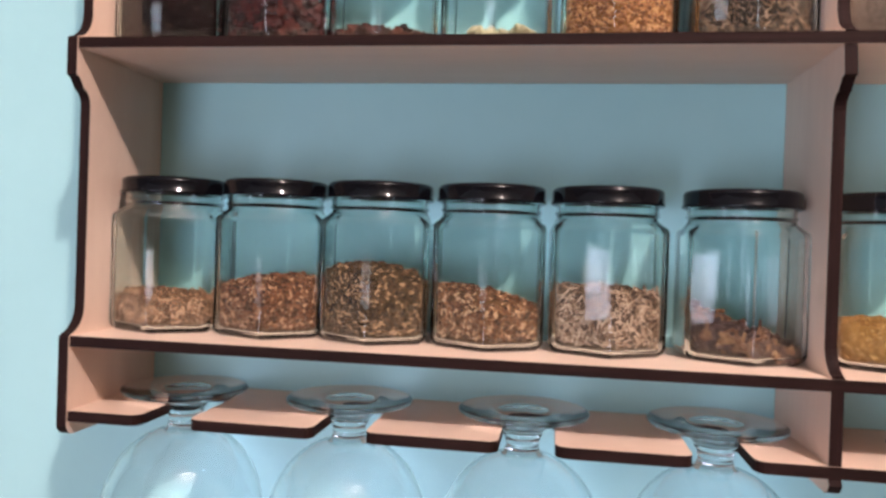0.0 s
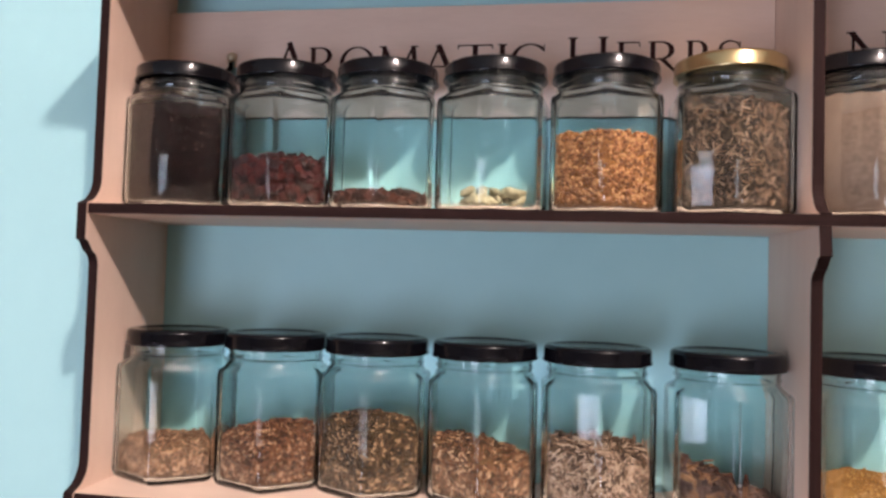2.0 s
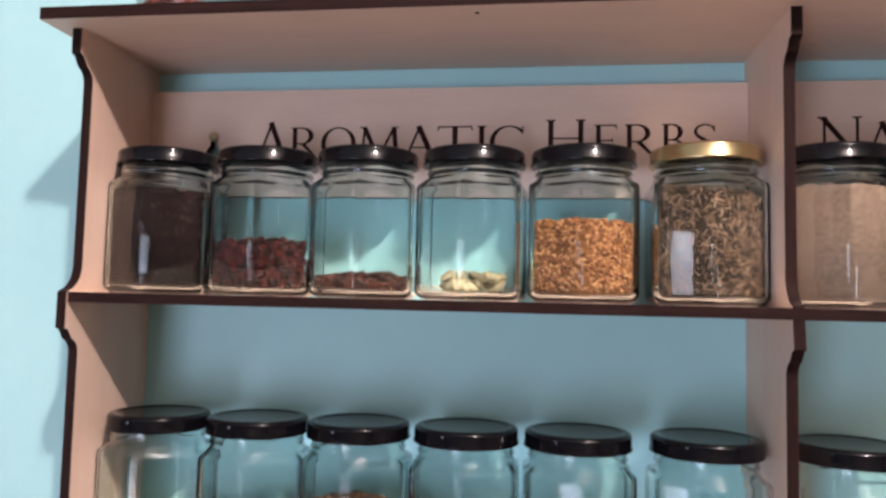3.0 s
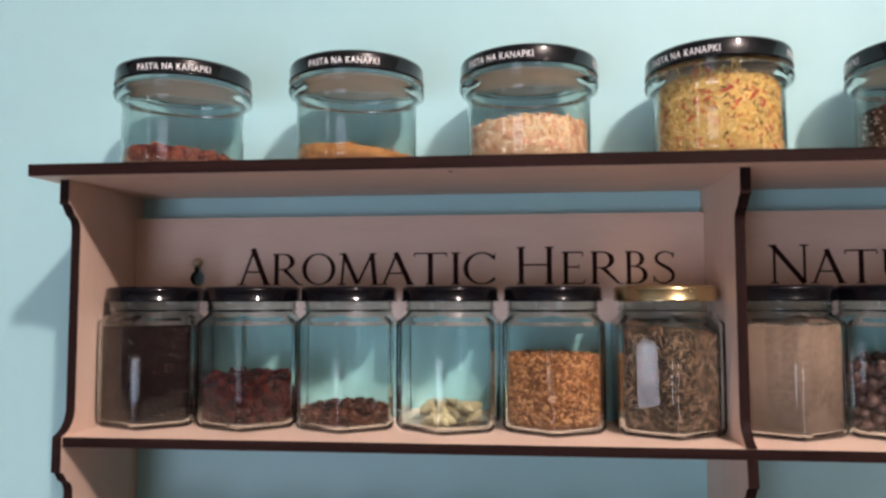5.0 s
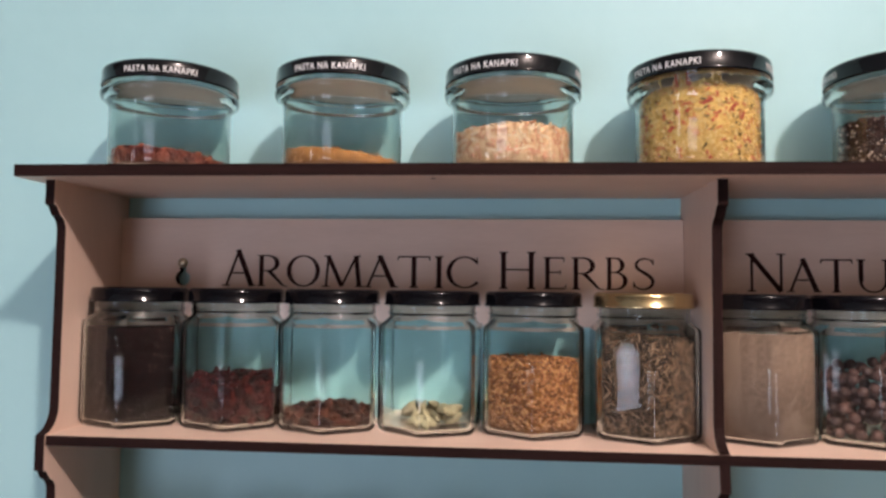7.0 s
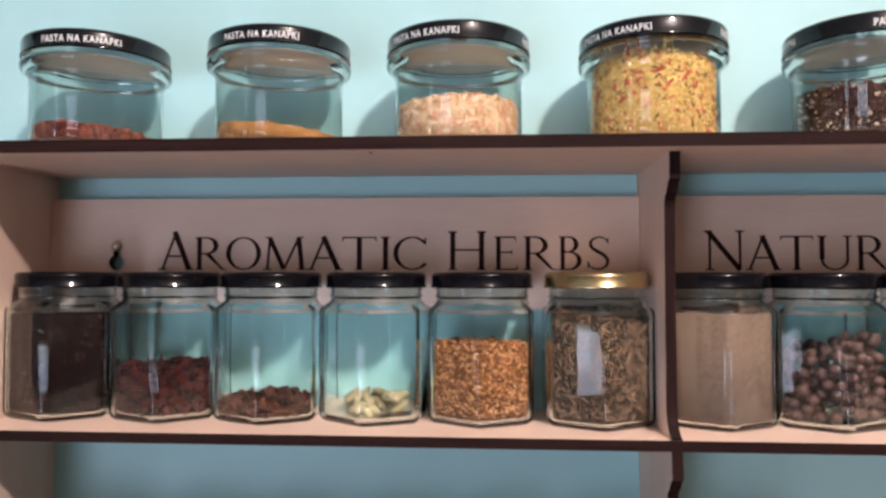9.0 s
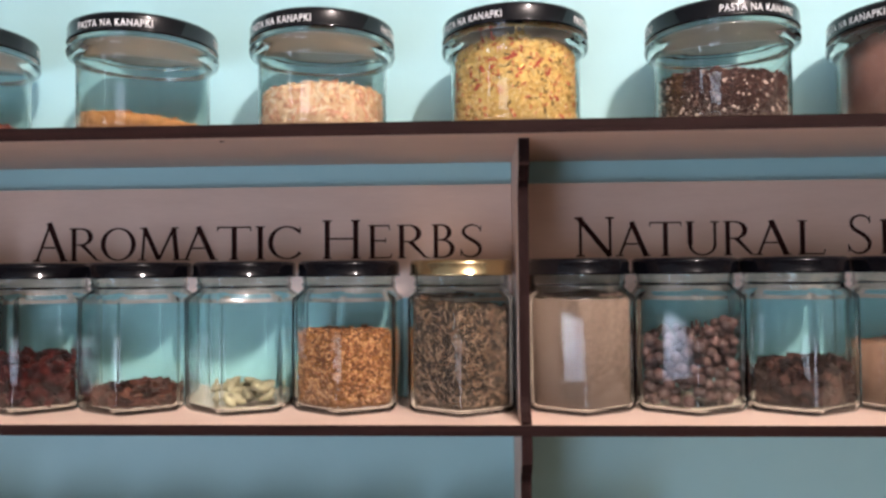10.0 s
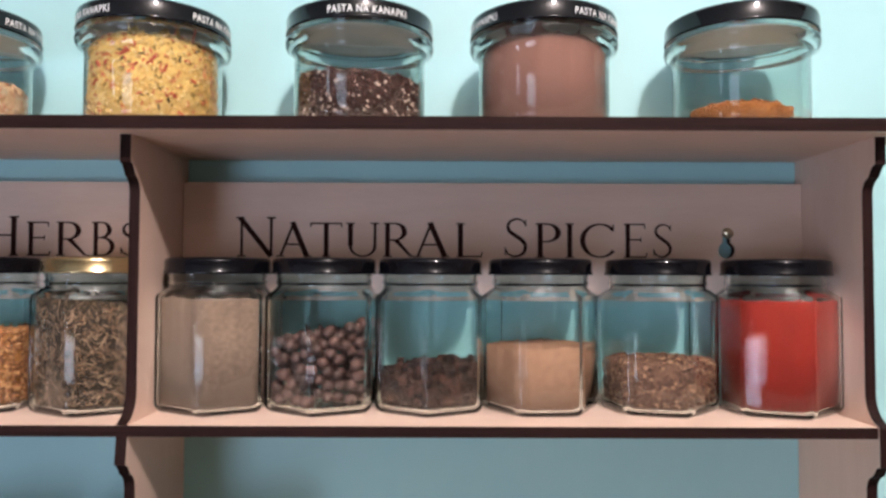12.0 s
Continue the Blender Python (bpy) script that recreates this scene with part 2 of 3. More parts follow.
def upright_outline(notched):
    """The ogee front of a side panel, in (y, z)."""
    out = [(-0.0005, Z0), (NOSE, Z0)]
    for top, foot in ((Z0 - 0.015, Z1 + TH), (Z1 - 0.015, Z2 + TH)):
        out += [(NOSE, top), (NOSE + 0.003, top - 0.001)]
        out += arc(RECESS - 0.009, top - 0.015, 0.009, 72, 0, 6)          # cut in under the nose
        out += arc(RECESS - 0.016, foot + 0.0160, 0.016, 0, -62, 7)       # sweep out to the board below
        out += [(NOSE + 0.001, foot + 0.0005)]
        if notched:
            out += [(FRONT + 0.001, foot), (-0.042, foot), (-0.042, foot - TH), (FRONT + 0.0006, foot - TH)]
        else:
            out += [(NOSE, foot - 0.0005)]
    if notched:
        out += [(FRONT + 0.0006, ZR + TH), (-0.042, ZR + TH), (-0.042, ZR), (FRONT + 0.0006, ZR)]
    out += [(NOSE, 1.343), (NOSE + 0.0025, 1.3395), (NOSE + 0.006, 1.338), (-0.0005, 1.338)]
    return out


shelf = thing("spice_shelf", pose(0, 0, 0), "pale plywood spice shelf with burnt dark edges, hung on mint wall", "shelf")


def board_loop(x0, x1, front):
    return [(x0, -0.0008), (x0, front), (x1, front), (x1, -0.0008)]


cut_board("top_board", [board_loop(-0.017, 0.832, -0.107)], "z", Z0, Z0 + TOP, shelf, WOOD)
cut_board("shelf_board", [board_loop(-0.001, XR + 0.001, FRONT)], "z", Z1, Z1 + TH, shelf, WOOD)
cut_board("shelf_board", [board_loop(-0.001, XR + 0.001, FRONT)], "z", Z2, Z2 + TH, shelf, WOOD)

rack = [(XR + 0.001, -0.0008), (-0.001, -0.0008), (-0.001, FRONT)]
for c in (0.057, 0.156, 0.2555, 0.3525, 0.464, 0.563, 0.6625, 0.7595):
    h = 0.0145
    rack += arc(c - h - 0.006, FRONT + 0.006, 0.006, -90, 0, 5) + arc(c, -0.034, h, 180, 0, 11) + arc(c + h + 0.006, FRONT + 0.006, 0.006, 180, 270, 5)
rack += [(XR + 0.001, FRONT)]
cut_board("glass_rack_board", [rack], "z", ZR, ZR + TH, shelf, WOOD, "pale plywood board with slots for hanging glasses")

cut_board("side_panel", [upright_outline(False)], "x", -TH, 0.0, shelf, WOOD_UP)
cut_board("side_panel", [upright_outline(False)], "x", XR, XR + TH, shelf, WOOD_UP)
cut_board("divider_panel", [upright_outline(True)], "x", BAY, XM, shelf, WOOD_UP)


def keyhole(x, z):
    return [(x + 0.0024, z + 0.012), *arc(x, z + 0.012, 0.0026, 20, 160, 7), (x - 0.0024, z + 0.005), *arc(x, z, 0.0054, 116, 424, 15), (x + 0.0024, z + 0.005)]


PFRONT, PTH = -0.010, 0.006
panels = []
for x0, x1, kx in ((0.0003, BAY - 0.0003, 0.047), (XM + 0.0003, XR - 0.0003, 0.7595)):
    panels.append(cut_board("name_board", [[(x0, 1.628), (x1, 1.628), (x1, 1.7023), (x0, 1.7023)], keyhole(kx, 1.659)], "y", PFRONT, PFRONT + PTH, shelf, WOOD,
                            "pale plywood board with burnt-in lettering and keyhole"))
    screw = thing("hanging_screw", pose(kx + 0.0003, PFRONT - 0.0012, 1.670, 90), "zinc screw head in the keyhole of the name board", "screw", "hanging screws")
    under(lathe("screw_head", [(0, 0.0022), (0.0016, 0.0020), (0.0034, 0.0006), (0.0036, 0), (0, -0.0)], [STEEL], 20), screw)
    under(lathe("shank", [(0, 0.0), (0.0014, 0.0), (0.0014, -0.0115), (0, -0.0115)], [STEEL], 12), screw)


# burnt-in serif capitals, drawn with strokes in a box one unit high
def stroke(p, q, w, w2=None):
    p, q = Vector(p), Vector(q)
    n = Vector((-(q - p).y, (q - p).x)).normalized()
    w2 = w if w2 is None else w2
    return [p + n * w / 2, p - n * w / 2, q - n * w2 / 2, q + n * w2 / 2]


def bow(cx, cy, rx, ry, a0, a1, thin=0.048, thick=0.125, n=18):
    """A curved stroke, thick at its sides and thin at top and bottom."""
    quads = []
    for i in range(n):
        ends = []
        for a in (radians(a0 + (a1 - a0) * i / n), radians(a0 + (a1 - a0) * (i + 1) / n)):
            w = thin + (thick - thin) * math.cos(a) ** 2
            ends.append([Vector((cx + (rx + s * w / 2) * math.cos(a), cy + (ry + s * w / 2) * math.sin(a))) for s in (1, -1)])
        quads.append([ends[0][0], ends[0][1], ends[1][1], ends[1][0]])
    return quads


STEM, HAIR = 0.112, 0.062


def serif(x, y, w=0.2):
    return stroke((x - w / 2, y), (x + w / 2, y), 0.042)


def stem(x, top=1.0):
    return [stroke((x, 0), (x, top), STEM), serif(x, 0.014), serif(x, top - 0.014)]


def glyph(c):
    if c == "A":
        return [stroke((0.10, 0), (0.43, 1.0), HAIR), stroke((0.40, 1.02), (0.76, 0), STEM + 0.02), stroke((0.22, 0.36), (0.62, 0.36), HAIR * 0.8), serif(0.10, 0.014), serif(0.77, 0.014)], 0.87
    if c == "R":
        return stem(0.13) + bow(0.30, 0.74, 0.24, 0.245, 90, -90) + [stroke((0.13, 0.985), (0.3, 0.985), 0.046), stroke((0.13, 0.495), (0.3, 0.495), 0.046), stroke((0.33, 0.5), (0.70, 0.02), STEM, 0.06), stroke((0.68, 0.03), (0.82, 0.0), 0.035)], 0.80
    if c == "O":
        return bow(0.47, 0.5, 0.40, 0.485, 0, 360, n=36), 0.94
    if c == "M":
        return [stroke((0.13, 0), (0.19, 1.0), HAIR), stroke((0.18, 1.0), (0.52, 0.02), STEM), stroke((0.52, 0.02), (0.88, 1.0), HAIR), stroke((0.87, 1.0), (0.95, 0), STEM), serif(0.13, 0.014), serif(0.95, 0.014), serif(0.15, 0.986, 0.14), serif(0.92, 0.986, 0.14)], 1.06
    if c == "T":
        return [stroke((0.38, 0), (0.38, 0.98), STEM), serif(0.38, 0.014), stroke((0.02, 0.982), (0.74, 0.982), 0.048), stroke((0.03, 0.99), (0.02, 0.87), 0.03), stroke((0.73, 0.99), (0.74, 0.87), 0.03)], 0.76
    if c == "I":
        return stem(0.14), 0.28
    if c == "C":
        return bow(0.48, 0.5, 0.41, 0.485, 40, 322, n=30) + [stroke((0.80, 0.98), (0.80, 0.76), 0.028)], 0.86
    if c == "H":
        return stem(0.13) + stem(0.77) + [stroke((0.13, 0.52), (0.77, 0.52), 0.046)], 0.90
    if c == "E":
        return stem(0.13) + [stroke((0.13, 0.982), (0.55, 0.982), 0.046), stroke((0.13, 0.53), (0.46, 0.53), 0.046), stroke((0.13, 0.018), (0.58, 0.018), 0.046), stroke((0.55, 0.99), (0.56, 0.86), 0.03), stroke((0.58, 0.0), (0.61, 0.14), 0.03), stroke((0.46, 0.60), (0.46, 0.46), 0.028)], 0.64
    if c == "B":
        return stem(0.13) + bow(0.28, 0.765, 0.20, 0.22, 90, -90) + bow(0.30, 0.275, 0.26, 0.257, 90, -90) + [stroke((0.13, 0.985), (0.29, 0.985), 0.046), stroke((0.13, 0.54), (0.3, 0.54), 0.046), stroke((0.13, 0.017), (0.3, 0.017), 0.046)], 0.64
    if c == "S":
        pts = [(0.53, 0.83), (0.46, 0.94), (0.32, 0.985), (0.17, 0.93), (0.10, 0.80), (0.14, 0.66), (0.29, 0.55), (0.44, 0.44), (0.53, 0.30), (0.50, 0.13), (0.37, 0.03), (0.22, 0.02), (0.10, 0.10), (0.05, 0.22)]
        ws = [0.03, 0.04, 0.05, 0.06, 0.075, 0.09, 0.10, 0.10, 0.09, 0.075, 0.06, 0.05, 0.04, 0.03]
        return [stroke(pts[i], pts[i + 1], ws[i], ws[i + 1]) for i in range(len(pts) - 1)] + [stroke((0.53, 0.96), (0.53, 0.78), 0.028), stroke((0.05, 0.05), (0.05, 0.25), 0.028)], 0.60
    if c == "N":
        return [stroke((0.14, 0), (0.14, 0.98), HAIR), stroke((0.10, 0.99), (0.82, 0.0), STEM + 0.01), stroke((0.82, 0), (0.82, 1.0), HAIR), serif(0.14, 0.014), serif(0.10, 0.986), serif(0.82, 0.986)], 0.94
    if c == "U":
        return [stroke((0.14, 1.0), (0.14, 0.32), STEM), stroke((0.70, 1.0), (0.70, 0.32), HAIR), serif(0.14, 0.986), serif(0.70, 0.986)] + bow(0.42, 0.32, 0.28, 0.305, 180, 360, thick=0.07), 0.84
    if c == "L":
        return stem(0.13) + [stroke((0.13, 0.018), (0.58, 0.018), 0.046), stroke((0.58, 0.0), (0.62, 0.15), 0.03)], 0.64
    if c == "P":
        return stem(0.13) + bow(0.28, 0.725, 0.25, 0.26, 90, -90) + [stroke((0.13, 0.985), (0.3, 0.985), 0.046), stroke((0.13, 0.465), (0.3, 0.465), 0.046)], 0.58
    return [], 0.4


def lettering(panel, marks):
    """marks: letter, left edge, right edge and height, all along the board."""
    for c, x0, x1, high in marks:
        quads, wide = glyph(c)
        verts, faces = [], []
        k = (x1 - x0) / wide
        for i, q in enumerate(quads):
            faces.append(tuple(range(len(verts), len(verts) + 4)))
            verts += [(x0 + p.x * k, PFRONT - 0.00025 - 0.000012 * (i % 4), 1.654 + p.y * high) for p in q]
        ob = shaped("letter", verts, faces, [ENGRAVED])
        under(ob, panel, "dark burnt-in capital letter")


HI, LO = 0.0255, 0.0220
K1 = lambda px: 0.0765 + (px - 207) * 0.000384
K2 = lambda px: 0.4405 + (px - 410) * 0.0003675
lettering(panels[0], [(c, K1(a), K1(b), HI if c in "A" and a < 210 or c == "H" else LO) for c, a, b in (
    ("A", 207, 271), ("R", 272, 330), ("O", 329, 393), ("M", 394, 474), ("A", 474, 538), ("T", 536, 598), ("I", 602, 624), ("C", 626, 687),
    ("H", 720, 790), ("E", 800, 844), ("R", 850, 908), ("B", 910, 952), ("S", 958, 1000))])
lettering(panels[1], [(c, K2(a), K2(b), HI if a in (410, 883) else LO) for c, a, b in (
    ("N", 410, 482), ("A", 482, 544), ("T", 541, 599), ("U", 602, 667), ("R", 669, 727), ("A", 724, 788), ("L", 797, 848),
    ("S", 883, 928), ("P", 938, 984), ("I", 990, 1011), ("C", 1018, 1082), ("E", 1094, 1139), ("S", 1146, 1183))])


# ---- jars ----
def hex_outline(w, rc=0.0030):
    """A hexagon w from centre to flat, with rounded corners, as points; a corner points to -y."""
    pts = []
    far = w * 2 / math.sqrt(3) - rc * 2 / math.sqrt(3)
    for k in range(6):
        c = k * 60.0
        cx, cy = far * math.sin(radians(c)), -far * math.cos(radians(c))
        flat = [(cx + rc * math.sin(radians(c + a)), cy - rc * math.cos(radians(c + a))) for a in (-30, -24, -15, -5, 5, 15, 24, 30)]
        pts += flat
        n = k * 60.0 + 30
        nx, ny = math.sin(radians(n)), -math.cos(radians(n))
        half = (w - rc) / math.sqrt(3)
        for t in (-0.93, -0.7, -0.4, -0.13, 0.13, 0.4, 0.7, 0.93):
            out = w + 0.0003 * (1 - t * t)
            pts.append((nx * out - ny * t * half, ny * out + nx * t * half))
    return pts


def hex_radius(theta, w):
    """How far the rounded hexagon reaches at theta, measured from -y."""
    a = (theta % (math.pi / 3)) - math.pi / 6
    return min(w / math.cos(a), w * 1.098)


def loft(profile):
    """Rings of (half width, share of hexagon, height) into verts and faces."""
    verts, faces = [], []
    for w, s, z, *corner in profile:
        ring = hex_outline(w, *corner)
        n = len(ring)
        for x, y in ring:
            d = math.hypot(x, y)
            k = s + (1 - s) * w / d
            verts.append((x * k, y * k, z))
    for k in range(len(profile) - 1):
        for i in range(n):
            j = (i + 1) % n
            faces.append((k * n + i, k * n + j, (k + 1) * n + j, (k + 1) * n + i))
    faces.append(tuple(range(n))[::-1])
    faces.append(tuple(range((len(profile) - 1) * n, len(profile) * n)))
    return verts, faces


HW = 0.0317          # half the width of a jar across its flats
WALLT = 0.0017
HEX_OUT = [(HW - 0.0060, 1, 0.0), (HW - 0.0036, 1, 0.0006), (HW - 0.0012, 1, 0.0026), (HW - 0.0002, 1, 0.0048), (HW, 1, 0.0065), (HW, 1, 0.040), (HW, 1, 0.0690), (HW - 0.0006, 1, 0.0712), (HW - 0.0026, 0.9, 0.0730),
           (0.0296, 0.35, 0.0745), (0.0287, 0.0, 0.0760), (0.0284, 0, 0.0775), (0.0292, 0, 0.0785), (0.0292, 0, 0.0795), (0.0284, 0, 0.0806), (0.0290, 0, 0.0830), (0.0284, 0, 0.0850), (0.0284, 0, 0.0908), (0.0276, 0, 0.0917)]
HEX_IN = [(0.0270, 0, 0.0917), (0.0267, 0, 0.0908), (0.0267, 0, 0.0765), (0.0272, 0.05, 0.0748), (0.0283, 0.4, 0.0733), (HW - 0.0042, 0.92, 0.0718), (HW - 0.0022, 1, 0.0702), (HW - WALLT, 1, 0.0680), (HW - WALLT, 1, 0.040), (HW - WALLT, 1, 0.0065),
          (HW - 0.0026, 1, 0.0046), (HW - 0.0050, 1, 0.0034), (HW - 0.010, 1, 0.0030)]
JAR_MESH = {}


def hex_jar(x, y, z, turn, lid_mat, label):
    jar = thing("spice_jar", pose(x, y, z + 0.0002, 0, 0, turn) @ Matrix.Diagonal((1, 1, 0.968 if z > 1.5 else 0.985, 1)), label, "jar", "hexagonal spice jars")
    if "glass" not in JAR_MESH:
        v, f = loft(HEX_OUT + [(*ring, 0.0085) for ring in HEX_IN])
        ob = shaped("glass_body", v, f, [GLASS], smooth=True)
        JAR_MESH["glass"] = ob.data
    else:
        ob = new("glass_body", JAR_MESH["glass"])
    ob.visible_shadow = False
    under(ob, jar, "clear greenish hexagonal glass body")
    lid = lathe("lid", [(0, 0.0922), (0.027, 0.0922), (0.0300, 0.0848), (0.0312, 0.0839), (0.0318, 0.0843), (0.0318, 0.0852), (0.0312, 0.0860), (0.0312, 0.0914),
                        (0.0307, 0.0930), (0.0290, 0.0939), (0.0262, 0.0939), (0.0250, 0.0932), (0.0238, 0.0930), (0, 0.0930)], [lid_mat], 64)
    under(lid, jar, "gold metal twist-off lid" if lid_mat is GOLD else "glossy black metal twist-off lid")
    return jar


RNG = np.random.default_rng(7)


def sphere_template():
    bm = bmesh.new()
    bmesh.ops.create_icosphere(bm, subdivisions=1, radius=1.0)
    v = np.array([p.co[:] for p in bm.verts])
    f = np.array([[q.index for q in p.verts] for p in bm.faces])
    bm.free()
    return v, f


SPHERE = sphere_template()
CHIP = (np.array([(-1, -.7, -1), (1, -1, -.6), (.8, 1, -1), (-.9, .8, -.7), (-.8, -1, 1), (.9, -.7, .8), (1, .8, 1), (-1, 1, .7)], float),
        np.array([(0, 2, 1), (0, 3, 2), (4, 5, 6), (4, 6, 7), (0, 1, 5), (0, 5, 4), (1, 2, 6), (1, 6, 5), (2, 3, 7), (2, 7, 6), (3, 0, 4), (3, 4, 7)]))
SHAPES = {"seed": (SPHERE, (1, 0.62, 0.5)), "flake": (CHIP, (1, 0.36, 0.20)), "needle": (CHIP, (1, 0.15, 0.13)), "crumb": (CHIP, (1, 0.8, 0.75)), "ball": (SPHERE, (1, 1, 1))}


def round_radius(theta, w):
    return w


def contents(jar, radius, z0, height, core_mat, grains, label, lump=0.0012):
    """A heap filling the inside: radius(theta) is its outline, height(x, y) its top above z0. grains: kind, half length, count on the side, count on top, material."""
    n, rings = 72, 9
    outer = radius
    sink = max([size * (SHAPES[kind][1][2] + 0.22) for kind, size, *_ in grains] or [0.0])
    radius = lambda th: outer(th) - sink
    wob = RNG.uniform(0, 50)
    top = lambda x, y: z0 + max(0.0012, height(x, y) + lump * 2 * (noise.noise(Vector((x * 160 + wob, y * 160, 0))) + 0.5 * noise.noise(Vector((x * 420 + wob, y * 420, 3)))))
    verts, faces = [(0, 0, z0)], []
    out = [radius(2 * math.pi * i / n) for i in range(n)]
    put = lambda i, s: (s * out[i] * math.sin(2 * math.pi * i / n), -s * out[i] * math.cos(2 * math.pi * i / n))
    for i in range(n):
        verts.append((*put(i, 0.92), z0))
    for i in range(n):
        p = put(i, 1.0)
        verts.append((*p, min(z0 + 0.0024, top(*p))))
    for k in range(rings):
        s = 1 - k / rings
        for i in range(n):
            p = put(i, s)
            verts.append((*p, top(*p)))
    verts.append((0, 0, top(0, 0)))
    last = len(verts) - 1
    for i in range(n):
        j = (i + 1) % n
        faces.append((0, 1 + j, 1 + i))
        for k in range(rings + 1):
            a, b = 1 + k * n, 1 + (k + 1) * n
            faces.append((a + i, a + j, b + j, b + i))
        faces.append((1 + (rings + 1) * n + i, 1 + (rings + 1) * n + j, last))
    core = shaped("filling", verts, faces, [core_mat], smooth=True)
    under(core, jar, label)
    for kind, size, side, upper, mat in grains:
        (tv, tf), prop = SHAPES[kind]
        total = side + upper
        pts, bases = np.zeros((total, 3)), np.zeros((total, 3, 3))
        for g in range(total):
            if g < side:
                th = RNG.uniform(0, 2 * math.pi)
                r = radius(th) + sink - size * (prop[2] + 0.22)
                x, y = r * math.sin(th), -r * math.cos(th)
                hi = top(x, y)
                pts[g] = (x, y, RNG.uniform(min(z0 + 0.0022 + 0.6 * size, hi), hi))
                e = 0.02
                q = Vector((radius(th + e) * math.sin(th + e) - radius(th - e) * math.sin(th - e), -radius(th + e) * math.cos(th + e) + radius(th - e) * math.cos(th - e), 0)).normalized()
                nor = Vector((q.y, -q.x, 0))
            else:
                th, s = RNG.uniform(0, 2 * math.pi), math.sqrt(RNG.uniform(0, 1)) * 0.95
                r = radius(th) * s
                x, y = r * math.sin(th), -r * math.cos(th)
                pts[g] = (x, y, top(x, y) + size * prop[2] * 0.3)
                q, nor = Vector((1, 0, 0)), Vector((0, 0, 1))
            tilt = 0.22 if kind == "needle" else 0.45
            nor = (nor + Vector(RNG.normal(0, tilt if g >= side else tilt * 0.4, 3))).normalized()
            q = (q - nor * q.dot(nor)).normalized()
            w = nor.cross(q)
            a = RNG.uniform(0, 2 * math.pi)
            u = q * math.cos(a) + w * math.sin(a)
            bases[g] = np.array([u, nor.cross(u), nor]).T
        sizes = size * RNG.uniform(0.65, 1.25, total)
        local = tv * np.array(prop)
        allv = np.einsum("gij,vj->gvi", bases, local) * sizes[:, None, None] + pts[:, None, :]
        allf = tf[None] + (np.arange(total) * len(tv))[:, None, None]
        me = bpy.data.meshes.new("loose_pieces")
        me.from_pydata(allv.reshape(-1, 3).tolist(), [], allf.reshape(-1, 3).tolist())
        me.materials.append(mat)
        if kind in ("ball", "seed"):
            me.polygons.foreach_set("use_smooth", np.ones(len(me.polygons), dtype=bool))
        ob = new("loose_pieces", me)
        ob["kind"] = "stuff"
        under(ob, jar)


INNER = HW - WALLT - 0.0005
hexr = lambda th: hex_radius(th, INNER)
FLOORZ = 0.0036


def heap(h, dome=0.0, sx=0.0, sy=0.0, turn=0.0):
    """Height h, raised in the middle by dome, with slopes towards the world's x and y though the jar is turned."""
    c, s = math.cos(radians(turn)), math.sin(radians(turn))
    return lambda x, y: h + dome * (1 - (x * x + y * y) / 0.0011) + sx * (c * x - s * y) + sy * (s * x + c * y)


def powder(name, base, second, scale=120, bump=0.5):
    base, second = [k * c for k, c in zip((0.66, 0.56, 0.51), base)], [k * c for k, c in zip((0.56, 0.46, 0.42), second)]
    return material(name, base, 0.95, second=second, scale=scale, bump=bump, bump_scale=700, spread=0.22, shine=0.08)


YJ = -0.0385
S1, S2 = Z1 + TH, Z2 + TH


def herb(x, z, dx, h, core, grains, label, lid=None, y=YJ, turn=None, heaped=(0, 0, 0), what=""):
    a = math.degrees(math.asin(max(-0.9, min(0.9, dx / 0.0365)))) if turn is None else turn
    jar = hex_jar(x, y, z, a, lid or BLACK, label)
    contents(jar, hexr, FLOORZ, heap(h, *heaped, turn=a), core, grains, what, max([0.0010] + [0.9 * g[1] for g in grains]))
    return jar


G = grain_material
# lower row, first bay
m = powder("dried_pale_herb", (0.34, 0.22, 0.14), (0.18, 0.11, 0.07))
herb(0.0325, S2, 0.003, 0.016, m, [("flake", 0.0019, 900, 420, G("pale_herb_bits", [(0.46, 0.29, 0.18), (0.30, 0.18, 0.11), (0.20, 0.12, 0.075), (0.66, 0.45, 0.30)]))], "hexagonal glass jar with a little pale dried herb", what="pale olive crumbled herb", heaped=(0.002, -0.05, 0))
m = powder("dried_brown_herb", (0.20, 0.10, 0.05), (0.10, 0.05, 0.03))
herb(0.0982, S2, 0.006, 0.027, m, [("flake", 0.0015, 2300, 640, G("brown_herb_bits", [(0.34, 0.16, 0.08), (0.20, 0.095, 0.05), (0.74, 0.50, 0.32), (0.07, 0.035, 0.025), (0.24, 0.11, 0.06)]))], "hexagonal glass jar one third full of brown herb", what="brown rubbed herb", heaped=(0.006, 0.1, 0))
m = powder("dried_dark_herb", (0.12, 0.08, 0.04), (0.05, 0.035, 0.02))
herb(0.1630, S2, 0.002, 0.034, m, [("flake", 0.0015, 2700, 640, G("dark_herb_bits", [(0.20, 0.12, 0.06), (0.10, 0.065, 0.04), (0.62, 0.44, 0.27), (0.035, 0.025, 0.02), (0.14, 0.085, 0.045)]))], "hexagonal glass jar half full of dark dried herb", what="dark brown green herb flakes", heaped=(0.008, -0.08, 0))
m = powder("dried_tawny_herb", (0.22, 0.12, 0.06), (0.10, 0.06, 0.03))
